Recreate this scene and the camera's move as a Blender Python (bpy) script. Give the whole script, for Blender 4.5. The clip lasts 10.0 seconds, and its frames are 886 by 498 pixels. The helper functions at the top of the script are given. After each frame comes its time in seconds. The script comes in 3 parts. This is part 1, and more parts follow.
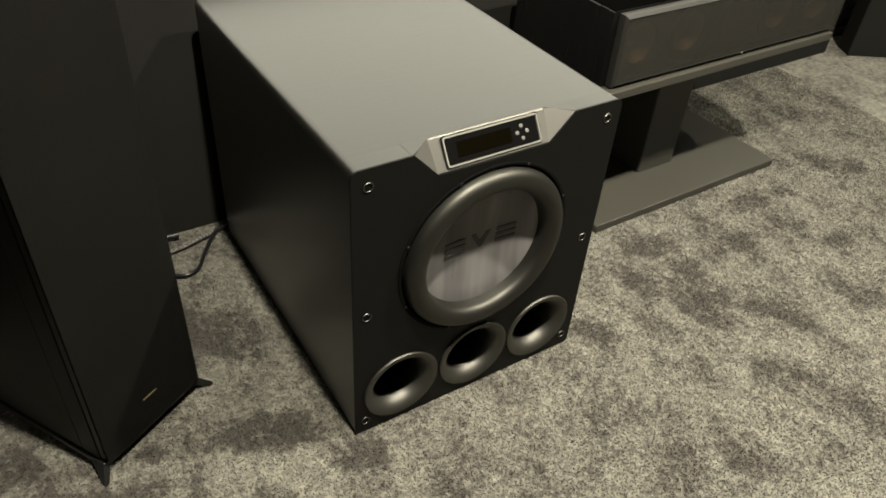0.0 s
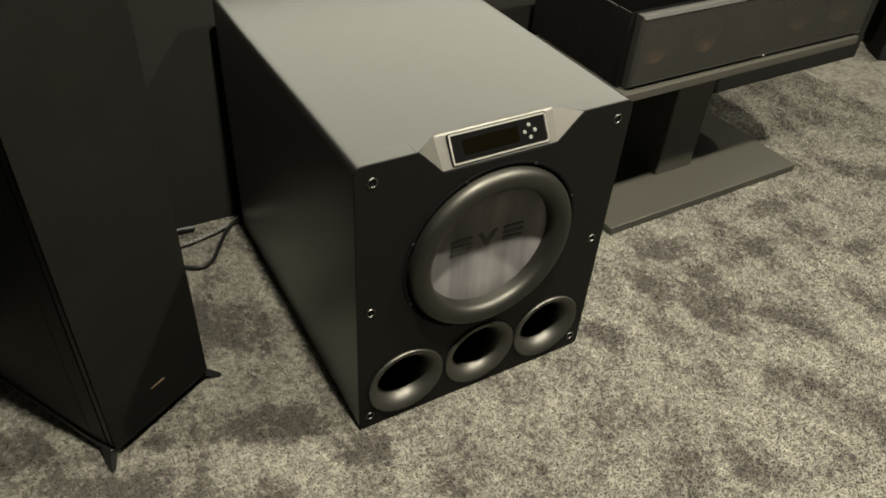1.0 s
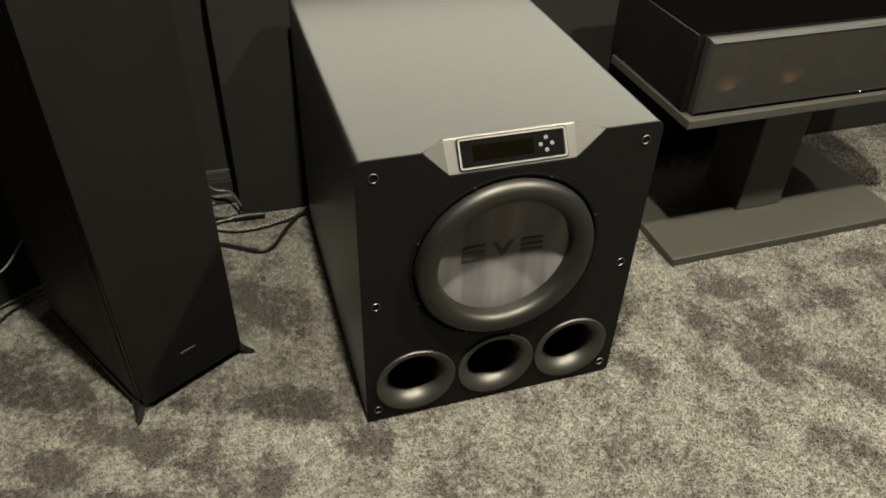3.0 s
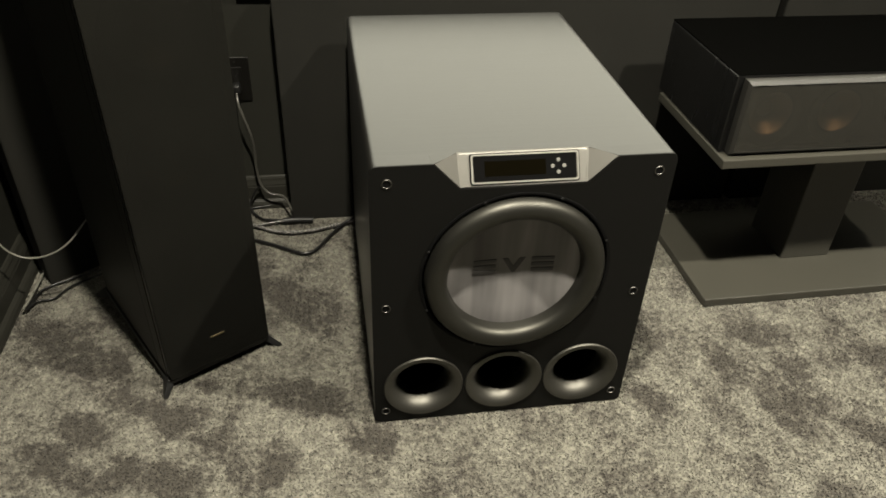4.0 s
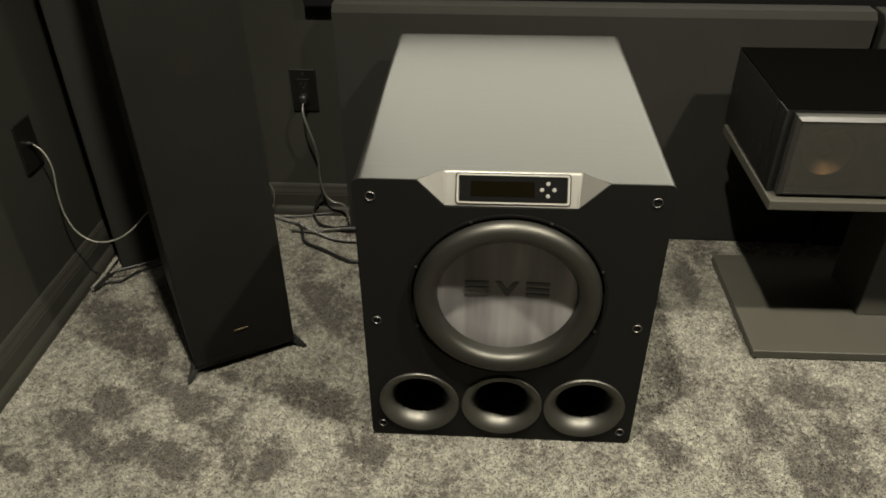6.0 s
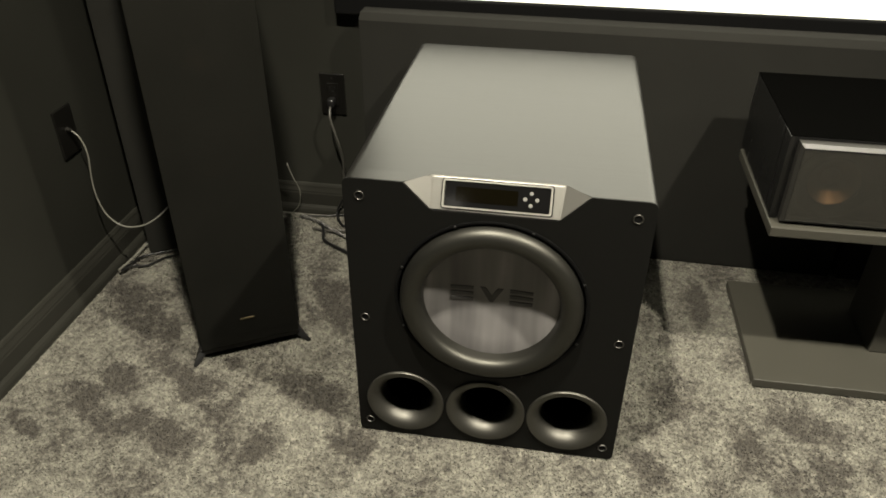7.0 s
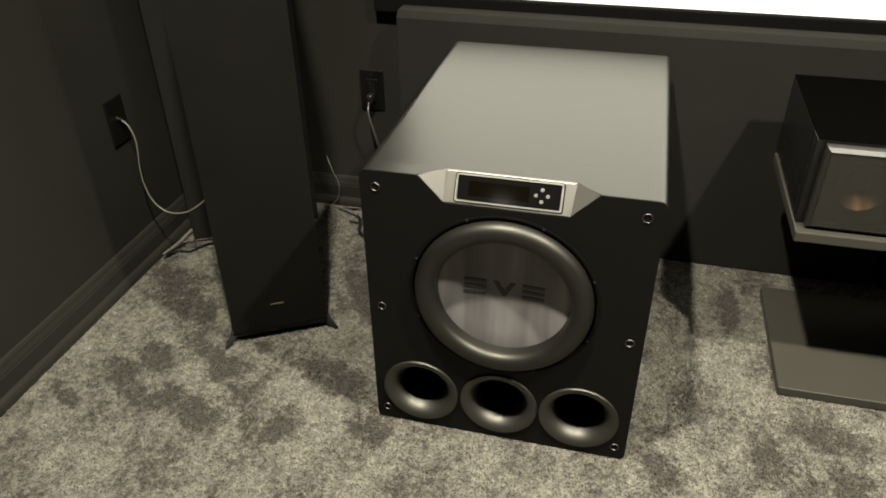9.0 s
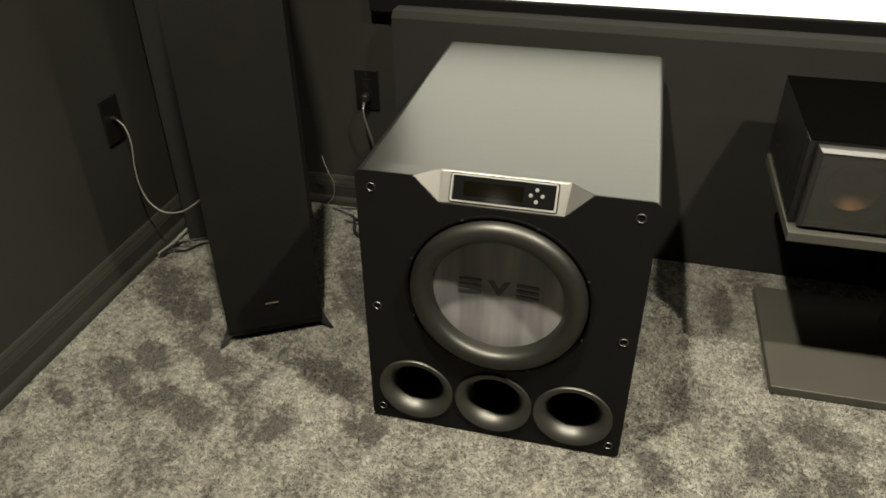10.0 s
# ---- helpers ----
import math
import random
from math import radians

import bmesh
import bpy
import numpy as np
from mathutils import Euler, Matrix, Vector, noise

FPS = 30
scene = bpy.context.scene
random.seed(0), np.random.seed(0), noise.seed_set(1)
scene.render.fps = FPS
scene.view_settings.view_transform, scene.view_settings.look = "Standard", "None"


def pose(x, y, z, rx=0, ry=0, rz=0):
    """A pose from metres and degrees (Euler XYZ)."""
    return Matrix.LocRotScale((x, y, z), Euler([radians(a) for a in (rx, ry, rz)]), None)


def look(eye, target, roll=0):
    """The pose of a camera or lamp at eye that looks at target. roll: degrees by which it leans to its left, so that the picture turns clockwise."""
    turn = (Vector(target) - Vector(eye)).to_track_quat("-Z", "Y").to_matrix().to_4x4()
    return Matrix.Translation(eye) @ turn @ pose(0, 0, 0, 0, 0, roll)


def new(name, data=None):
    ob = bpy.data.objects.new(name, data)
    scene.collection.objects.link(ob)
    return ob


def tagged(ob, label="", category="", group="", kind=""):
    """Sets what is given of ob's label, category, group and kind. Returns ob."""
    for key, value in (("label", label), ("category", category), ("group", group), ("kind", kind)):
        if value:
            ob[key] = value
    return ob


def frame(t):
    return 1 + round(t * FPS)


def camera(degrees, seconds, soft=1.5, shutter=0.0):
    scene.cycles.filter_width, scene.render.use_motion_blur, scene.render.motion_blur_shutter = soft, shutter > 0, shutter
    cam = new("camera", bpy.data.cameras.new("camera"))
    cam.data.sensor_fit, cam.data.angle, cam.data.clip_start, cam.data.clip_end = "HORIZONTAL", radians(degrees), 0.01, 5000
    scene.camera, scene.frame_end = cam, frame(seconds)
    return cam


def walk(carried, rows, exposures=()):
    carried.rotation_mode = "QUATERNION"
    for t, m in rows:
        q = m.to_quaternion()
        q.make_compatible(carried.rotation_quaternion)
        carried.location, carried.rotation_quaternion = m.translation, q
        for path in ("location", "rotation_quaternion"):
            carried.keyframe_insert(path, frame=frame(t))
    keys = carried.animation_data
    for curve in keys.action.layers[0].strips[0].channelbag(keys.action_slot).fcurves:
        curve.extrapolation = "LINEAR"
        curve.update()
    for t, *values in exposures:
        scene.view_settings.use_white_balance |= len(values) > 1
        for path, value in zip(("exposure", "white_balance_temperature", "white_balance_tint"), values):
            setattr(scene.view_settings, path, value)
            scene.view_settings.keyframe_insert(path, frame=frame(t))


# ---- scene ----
cam = camera(61.4, 10.0, soft=1.7)
PATH = [
    (0, (-0.643, -0.796, 1.188), (0.239, 0.476, -0.078), 4.5),
    (0.5, (-0.636, -0.799, 1.19), (0.227, 0.484, -0.079), 4.5),
    (1, (-0.614, -0.816, 1.188), (0.207, 0.491, -0.083), 4.2),
    (1.5, (-0.574, -0.838, 1.19), (0.176, 0.502, -0.091), 3.5),
    (2, (-0.522, -0.861, 1.19), (0.137, 0.523, -0.095), 2.5),
    (2.5, (-0.461, -0.884, 1.188), (0.102, 0.548, -0.09), 1.9),
    (3.8, (-0.352, -1.012, 1.184), (-0.01, 0.558, -0.007), 2.4),
    (4, (-0.319, -1.023, 1.191), (-0.033, 0.564, 0.009), 2.4),
    (4.5, (-0.23, -1.023, 1.194), (-0.045, 0.59, 0.026), 2.1),
    (5, (-0.147, -1.021, 1.193), (-0.063, 0.605, 0.032), 1.2),
    (5.5, (-0.084, -1.028, 1.185), (-0.096, 0.606, 0.031), 0.3),
    (6, (-0.045, -1.037, 1.185), (-0.152, 0.603, 0.045), -0.5),
    (7.5, (0.144, -1.066, 1.19), (-0.195, 0.568, 0.088), 0.5),
    (8, (0.167, -1.062, 1.187), (-0.23, 0.557, 0.082), -0.1),
    (8.5, (0.176, -1.063, 1.192), (-0.251, 0.545, 0.082), -0.7),
    (9, (0.177, -1.073, 1.194), (-0.254, 0.535, 0.084), -0.9),
    (9.5, (0.177, -1.08, 1.197), (-0.25, 0.528, 0.087), -0.8),
    (10, (0.177, -1.078, 1.198), (-0.239, 0.532, 0.087), -0.6),
]
walk(cam, [(t, look(eye, target, roll)) for t, eye, target, roll in PATH])

# ---- world and lamps ----
world = bpy.data.worlds.new("dark_room")
scene.world = world
world.use_nodes = True
world.node_tree.nodes["Background"].inputs["Color"].default_value = (0.9, 0.9, 0.8, 1)
world.node_tree.nodes["Background"].inputs["Strength"].default_value = 0.0


def downlight(x, y, z, watts, size=0.035, cone=125, tint=(1.0, 0.93, 0.77)):
    data = bpy.data.lights.new("ceiling_downlight", "SPOT")
    data.energy, data.color = watts, tint
    data.shadow_soft_size, data.spot_size, data.spot_blend = size, radians(cone), 0.7
    lamp = new("ceiling_downlight", data)
    lamp.matrix_world = pose(x, y, z)
    return lamp


downlight(-0.21, -0.50, 2.42, 450, cone=104)
downlight(1.15, -0.54, 2.42, 390)
downlight(2.45, -0.52, 2.42, 200)




# ---- materials ----
def material(name, color, rough=0.6, metal=0.0, ior=1.45, coat=0.0):
    m = bpy.data.materials.new(name)
    m.use_nodes = True
    b = m.node_tree.nodes["Principled BSDF"]
    b.inputs["Base Color"].default_value = (*color, 1)
    b.inputs["Roughness"].default_value = rough
    b.inputs["Metallic"].default_value = metal
    b.inputs["IOR"].default_value = ior
    b.inputs["Coat Weight"].default_value = coat
    return m


def nodes_of(m):
    return m.node_tree.nodes, m.node_tree.links, m.node_tree.nodes["Principled BSDF"]


def coords(m, scale=(1, 1, 1), turn=(0, 0, 0)):
    n, l, b = nodes_of(m)
    tc, mp = n.new("ShaderNodeTexCoord"), n.new("ShaderNodeMapping")
    mp.inputs["Scale"].default_value = scale
    mp.inputs["Rotation"].default_value = [radians(a) for a in turn]
    l.new(tc.outputs["Object"], mp.inputs["Vector"])
    return mp.outputs["Vector"]


def noise_tex(m, vector, scale, detail=4.0, rough=0.55, distort=0.0):
    n, l, b = nodes_of(m)
    t = n.new("ShaderNodeTexNoise")
    t.inputs["Scale"].default_value, t.inputs["Detail"].default_value = scale, detail
    t.inputs["Roughness"].default_value, t.inputs["Distortion"].default_value = rough, distort
    l.new(vector, t.inputs["Vector"])
    return t.outputs["Fac"]


def ramp(m, fac, stops):
    n, l, b = nodes_of(m)
    r = n.new("ShaderNodeValToRGB")
    while len(r.color_ramp.elements) < len(stops):
        r.color_ramp.elements.new(0.5)
    for e, (p, c) in zip(r.color_ramp.elements, stops):
        e.position, e.color = p, (*c, 1)
    l.new(fac, r.inputs["Fac"])
    return r.outputs["Color"]


def blend(m, fac, a, c, mode="MIX"):
    n, l, b = nodes_of(m)
    x = n.new("ShaderNodeMix")
    x.data_type, x.blend_type = "RGBA", mode
    for socket, value in ((x.inputs[0], fac), (x.inputs[6], a), (x.inputs[7], c)):
        if isinstance(value, (int, float)):
            socket.default_value = value
        elif isinstance(value, tuple):
            socket.default_value = (*value, 1)
        else:
            l.new(value, socket)
    return x.outputs[2]


def bumped(m, height, strength=0.3, distance=0.002):
    n, l, b = nodes_of(m)
    k = n.new("ShaderNodeBump")
    k.inputs["Strength"].default_value, k.inputs["Distance"].default_value = strength, distance
    l.new(height, k.inputs["Height"])
    l.new(k.outputs["Normal"], b.inputs["Normal"])


def varied(m, fac, low, high, socket="Roughness"):
    n, l, b = nodes_of(m)
    r = n.new("ShaderNodeMapRange")
    r.inputs["To Min"].default_value, r.inputs["To Max"].default_value = low, high
    l.new(fac, r.inputs["Value"])
    l.new(r.outputs["Result"], b.inputs[socket])


def paint(name, dark, light, rough=0.7, grain=220, relief=0.12):
    """Rolled wall paint: cloudy tone and a fine orange-peel relief."""
    m = material(name, light, rough)
    n, l, b = nodes_of(m)
    v = coords(m)
    l.new(ramp(m, noise_tex(m, v, 2.3, 5), [(0.3, dark), (0.7, light)]), b.inputs["Base Color"])
    bumped(m, noise_tex(m, v, grain, 2), relief, 0.001)
    return m


def cloth(name, dark, light, weave=900, sheer=0.0, rough=0.9, gloss=0.25):
    """Woven speaker or panel cloth, a little see-through where sheer is set."""
    m = material(name, light, rough)
    n, l, b = nodes_of(m)
    v = coords(m)
    b.inputs["Specular IOR Level"].default_value = gloss
    fine = noise_tex(m, v, weave, 1)
    tone = ramp(m, noise_tex(m, v, 6, 4), [(0.3, dark), (0.7, light)])
    l.new(blend(m, 0.35, tone, ramp(m, fine, [(0.35, dark), (0.65, light)])), b.inputs["Base Color"])
    bumped(m, fine, 0.4, 0.0008)
    if sheer:
        clear, mix, out = n.new("ShaderNodeBsdfTransparent"), n.new("ShaderNodeMixShader"), n["Material Output"]
        mix.inputs[0].default_value = sheer
        l.new(b.outputs[0], mix.inputs[1])
        l.new(clear.outputs[0], mix.inputs[2])
        l.new(mix.outputs[0], out.inputs["Surface"])
    return m


def brushed(name, color, rough, stretch=(4, 400, 400), metal=1.0):
    m = material(name, color, rough, metal)
    v = coords(m, stretch)
    f = noise_tex(m, v, 1.0, 3)
    varied(m, f, rough * 0.8, rough * 1.25)
    bumped(m, f, 0.12, 0.0006)
    return m


def woven_cone():
    """Glass-fibre cloth under resin: crossing threads, and its sheen painted as broad upright streaks."""
    m = material("woven_glass_cone", (0.3, 0.29, 0.29), 0.5)
    n, l, b = nodes_of(m)
    b.inputs["Specular IOR Level"].default_value = 0.12
    threads = noise_tex(m, coords(m, (900, 60, 60)), 1.0, 2)
    cross = noise_tex(m, coords(m, (60, 60, 900)), 1.0, 2)
    weave = n.new("ShaderNodeMath")
    weave.operation = "ADD"
    l.new(threads, weave.inputs[0]), l.new(cross, weave.inputs[1])
    # sheen of the threads, put into the base colour as lighter and darker bands
    sheen_streak = noise_tex(m, coords(m, (16, 4, 1.5)), 1.0, 3)
    tone = ramp(m, sheen_streak, [(0.32, (0.105, 0.101, 0.103)), (0.55, (0.185, 0.178, 0.180)), (0.72, (0.30, 0.288, 0.293))])
    l.new(blend(m, 0.45, tone, ramp(m, weave.outputs[0], [(0.40, (0.32, 0.32, 0.32)), (0.60, (0.68, 0.68, 0.66))]), "OVERLAY"), b.inputs["Base Color"])
    bumped(m, weave.outputs[0], 0.25, 0.0006)
    return m


def ash_veneer():
    """Black-stained ash with a satin lacquer: open grain along x."""
    m = material("black_ash", (0.018, 0.017, 0.015), 0.33, ior=1.9)
    n, l, b = nodes_of(m)
    v = coords(m, (3.5, 150.0, 150.0))
    f = noise_tex(m, v, 1.6, 5, 0.6, 0.8)
    l.new(ramp(m, f, [(0.3, (0.003, 0.0029, 0.0024)), (0.7, (0.0072, 0.0069, 0.0057))]), b.inputs["Base Color"])
    varied(m, f, 0.27, 0.39)
    bumped(m, f, 0.34, 0.0007)
    return m


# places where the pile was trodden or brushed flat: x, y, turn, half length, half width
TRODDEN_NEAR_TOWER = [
    (-0.85, -0.04, -33, 0.102, 0.028),
    (-0.69, -0.08, -27, 0.075, 0.036),
    (-0.84, 0.05, -36, 0.061, 0.033),
    (-0.89, 0.26, -24, 0.074, 0.045),
    (-0.96, 0.36, -2, 0.084, 0.040),
    (-0.64, 0.04, -41, 0.108, 0.029),
    (-0.41, 0.09, -18, 0.079, 0.039),
    (-0.27, -0.04, -25, 0.063, 0.032),
    (-0.45, -0.08, 74, 0.059, 0.034),
    (-0.97, -0.11, -35, 0.053, 0.020),
    (-0.43, 0.42, -56, 0.133, 0.046),
    (-0.37, 0.38, -50, 0.089, 0.047),
    (-0.39, 0.09, -19, 0.081, 0.045),
    (-0.81, 0.24, -52, 0.051, 0.023),
    (-0.60, 0.15, 7, 0.028, 0.022),
    (-0.82, 0.19, -49, 0.093, 0.040),
    (-0.64, 0.05, -42, 0.072, 0.032),
]
TRODDEN_NEAR_STAND = [
    (0.53, 0.11, -90, 0.072, 0.028),
    (0.68, 0.16, -7, 0.099, 0.029),
    (0.70, 0.05, -31, 0.037, 0.038),
    (0.59, 0.04, -65, 0.066, 0.041),
    (0.49, 0.56, 89, 0.101, 0.026),
    (0.33, 0.00, -38, 0.061, 0.038),
    (0.64, -0.07, -12, 0.069, 0.036),
    (1.07, 0.17, -2, 0.157, 0.029),
    (0.89, 0.06, -1, 0.110, 0.032),
    (0.69, 0.16, -17, 0.089, 0.039),
    (1.50, 0.19, -41, 0.081, 0.049),
]
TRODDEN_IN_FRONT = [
    (0.24, -0.28, -39, 0.098, 0.077),
    (0.39, -0.42, 84, 0.057, 0.049),
    (0.68, -0.45, -11, 0.067, 0.050),
    (0.76, -0.18, -74, 0.071, 0.066),
    (0.61, -0.30, -71, 0.064, 0.045),
    (0.62, -0.08, -72, 0.074, 0.042),
    (1.02, -0.22, 73, 0.064, 0.050),
    (1.17, -0.06, -5, 0.067, 0.026),
    (0.53, 0.09, -89, 0.097, 0.034),
]


def trodden(m, marks, depth, vector, total=None):
    """The greatest of a soft ellipse per mark, as deep as given."""
    n, l, b = nodes_of(m)
    for x, y, turn, long, wide in marks:
        mp, size, fall = n.new("ShaderNodeMapping"), n.new("ShaderNodeVectorMath"), n.new("ShaderNodeMapRange")
        mp.vector_type, size.operation = "TEXTURE", "LENGTH"
        mp.inputs["Location"].default_value = (x, y, 0)
        mp.inputs["Rotation"].default_value = (0, 0, radians(turn))
        mp.inputs["Scale"].default_value = (1.15 * long, 1.15 * wide, 1)
        for key, value in (("From Min", 0.65), ("From Max", 1.25), ("To Min", depth), ("To Max", 0.0)):
            fall.inputs[key].default_value = value
        l.new(vector, mp.inputs["Vector"])
        l.new(mp.outputs["Vector"], size.inputs[0])
        l.new(size.outputs["Value"], fall.inputs["Value"])
        if total is None:
            total = fall.outputs["Result"]
        else:
            most = n.new("ShaderNodeMath")
            most.operation = "MAXIMUM"
            l.new(total, most.inputs[0])
            l.new(fall.outputs["Result"], most.inputs[1])
            total = most.outputs[0]
    return total


def carpet_mottle(name):
    """Cut-pile carpet: brushed light and dark patches, and a fine heathered fleck."""
    m = material(name, (0.3, 0.3, 0.27), 0.95)
    n, l, b = nodes_of(m)
    b.inputs["Specular IOR Level"].default_value = 0.1
    b.inputs["Sheen Weight"].default_value = 0.15
    v = coords(m, (1.0, 0.75, 1.0), (0, 0, 35))
    big = noise_tex(m, v, 10.0, 6.0, 0.68, 0.35)
    small = noise_tex(m, coords(m), 70, 4, 0.75)
    fleck = noise_tex(m, coords(m), 520, 2, 0.8)
    # ragged patch edges: the fine noises nudge the large one
    nudge = n.new("ShaderNodeMath")
    nudge.operation = "MULTIPLY_ADD"
    l.new(small, nudge.inputs[0])
    nudge.inputs[1].default_value = 0.5
    cloud = n.new("ShaderNodeMapRange")
    for key, value in (("From Min", 0.2), ("From Max", 0.8), ("To Min", 0.18), ("To Max", 0.69)):
        cloud.inputs[key].default_value = value
    l.new(big, cloud.inputs["Value"])
    l.new(cloud.outputs["Result"], nudge.inputs[2])
    wobble = n.new("ShaderNodeMix")
    wobble.data_type, wobble.blend_type = "RGBA", "LINEAR_LIGHT"
    wobble.inputs[0].default_value = 0.035
    rag = n.new("ShaderNodeTexNoise")
    rag.inputs["Scale"].default_value, rag.inputs["Detail"].default_value = 22.0, 5.0
    flat = coords(m)
    l.new(flat, rag.inputs["Vector"])
    l.new(flat, wobble.inputs[6])
    l.new(rag.outputs["Color"], wobble.inputs[7])
    flattened = None
    for marks, depth in ((TRODDEN_NEAR_TOWER, 1.15), (TRODDEN_NEAR_STAND, 0.85), (TRODDEN_IN_FRONT, 0.6)):
        flattened = trodden(m, marks, depth, wobble.outputs[2], flattened)
    pressed = n.new("ShaderNodeMath")
    pressed.operation = "MULTIPLY_ADD"
    l.new(flattened, pressed.inputs[0])
    pressed.inputs[1].default_value = -0.15
    l.new(nudge.outputs[0], pressed.inputs[2])
    patch = ramp(m, pressed.outputs[0], [(0.53, (0.0451, 0.0412, 0.0361)), (0.61, (0.0733, 0.0682, 0.0598)), (0.68, (0.106, 0.1015, 0.0874)), (0.84, (0.1478, 0.1421, 0.123))])
    mid = blend(m, 0.7, patch, ramp(m, small, [(0.34, (0.32, 0.32, 0.32)), (0.66, (0.68, 0.68, 0.66))]), "OVERLAY")
    last = blend(m, 0.45, mid, ramp(m, fleck, [(0.38, (0.40, 0.40, 0.40)), (0.60, (0.58, 0.58, 0.57)), (0.70, (0.84, 0.84, 0.82))]), "OVERLAY")
    island = n.new("ShaderNodeNewGeometry")
    last = blend(m, 0.75, last, ramp(m, island.outputs["Random Per Island"], [(0.0, (0.39, 0.39, 0.39)), (0.6, (0.47, 0.47, 0.47)), (0.88, (0.58, 0.58, 0.57)), (0.95, (0.90, 0.90, 0.88)), (1.0, (1.0, 1.0, 0.98))]), "OVERLAY")
    l.new(last, b.inputs["Base Color"])
    bumped(m, fleck, 0.12, 0.002)
    return m


WALL = paint("dark_wall_paint", (0.0145, 0.0145, 0.0117), (0.0193, 0.0193, 0.0159), 0.55)
TRIM = paint("dark_trim_paint", (0.0174, 0.0174, 0.0144), (0.0228, 0.0222, 0.0186), 0.32, 300, 0.06)
CEIL = paint("dark_ceiling_paint", (0.027, 0.0264, 0.024), (0.036, 0.0348, 0.0312), 0.85)
for dull in (WALL, TRIM):
    nodes_of(dull)[2].inputs["Specular IOR Level"].default_value = 0.25
CARPET = carpet_mottle("grey_cut_pile_carpet")
PANEL = cloth("charcoal_panel_cloth", (0.0084, 0.0082, 0.0067), (0.0115, 0.0112, 0.0092), 700)
ASH = ash_veneer()
BAFFLE = material("black_baffle_lacquer", (0.0027, 0.0027, 0.0024), 0.55)
nodes_of(BAFFLE)[2].inputs["Specular IOR Level"].default_value = 0.22
bumped(BAFFLE, noise_tex(BAFFLE, coords(BAFFLE), 600, 2), 0.08, 0.0006)
RUBBER = material("satin_grey_rubber", (0.050, 0.049, 0.043), 0.46, 0.9)
bumped(RUBBER, noise_tex(RUBBER, coords(RUBBER), 350, 2), 0.06, 0.0006)
PORT = material("satin_grey_port_plastic", (0.0788, 0.0765, 0.0675), 0.47, 0.85)
bumped(PORT, noise_tex(PORT, coords(PORT), 400, 2), 0.05, 0.0006)
CONE = woven_cone()
BLACK = material("matt_black", (0.003, 0.003, 0.003), 0.85)
nodes_of(BLACK)[2].inputs["Specular IOR Level"].default_value = 0.1
SOFTBLACK = material("black_plastic", (0.0072, 0.0072, 0.0072), 0.45)
ALU = brushed("brushed_aluminium", (0.165, 0.161, 0.147), 0.44, (6, 500, 500), 0.75)
CHROME = material("steel_insert", (0.10, 0.097, 0.09), 0.42, 1.0)
WINDOW = material("black_display_window", (0.004, 0.004, 0.004), 0.08)
LCD = material("unlit_amber_display", (0.0022, 0.0018, 0.0008), 0.09)
BUTTON = material("pale_button", (0.114, 0.1122, 0.1032), 0.5)
GRILLE = cloth("black_grille_cloth", (0.0064, 0.0063, 0.0051), (0.0090, 0.0088, 0.0073), 1100, 0.14, gloss=0.08)
CGRILLE = cloth("charcoal_grille_cloth", (0.0216, 0.0205, 0.0166), (0.0266, 0.0252, 0.0205), 1100, 0.40)
GFRAME = material("dark_grey_grille_frame", (0.0168, 0.0162, 0.0144), 0.42)
GLOSS = material("piano_black_cabinet", (0.0050, 0.0050, 0.0050), 0.25)
varied(GLOSS, noise_tex(GLOSS, coords(GLOSS, (2, 14, 2)), 3, 4), 0.14, 0.36)
MATTLID = material("matt_black_lid", (0.0012, 0.0012, 0.0011), 0.8)
nodes_of(MATTLID)[2].inputs["Specular IOR Level"].default_value = 0.0
varied(MATTLID, noise_tex(MATTLID, coords(MATTLID, (3, 30, 3)), 4, 4), 0.65, 0.9)
VINYL = material("black_woodgrain_vinyl", (0.0108, 0.0108, 0.009), 0.5)
nodes_of(VINYL)[2].inputs["Specular IOR Level"].default_value = 0.25
bumped(VINYL, noise_tex(VINYL, coords(VINYL, (60, 60, 3)), 2, 5), 0.2, 0.001)
STAND = paint("grey_powder_coat", (0.0324, 0.0312, 0.0252), (0.0396, 0.0378, 0.0306), 0.42, 900, 0.15)
COPPER = brushed("spun_copper_cone", (0.30, 0.165, 0.075), 0.36, (90, 90, 90))
BRONZE = material("bronze_badge", (0.12, 0.093, 0.054), 0.45, 0.7)
PLATE = material("dark_brown_outlet_plastic", (0.0048, 0.0045, 0.0039), 0.33)
SLOT = material("outlet_slots", (0.004, 0.004, 0.004), 0.7)
CORD = material("black_cord", (0.0084, 0.0084, 0.0084), 0.34)
SILVERCORD = material("grey_jacketed_cord", (0.051, 0.0492, 0.0432), 0.3)
COAX = material("off_white_coax_jacket", (0.15, 0.147, 0.126), 0.35)
BRAID = material("black_and_white_braid", (0.2, 0.2, 0.2), 0.7)
WHITE = material("projection_screen_white", (0.25, 0.25, 0.24), 0.9)


def checker_braid():
    n, l, b = nodes_of(BRAID)
    k = n.new("ShaderNodeTexChecker")
    k.inputs["Scale"].default_value = 260
    k.inputs["Color1"].default_value, k.inputs["Color2"].default_value = (0.20, 0.195, 0.18, 1), (0.012, 0.012, 0.012, 1)
    l.new(coords(BRAID, (1, 1, 1), (20, 30, 45)), k.inputs["Vector"])
    l.new(k.outputs["Color"], b.inputs["Base Color"])


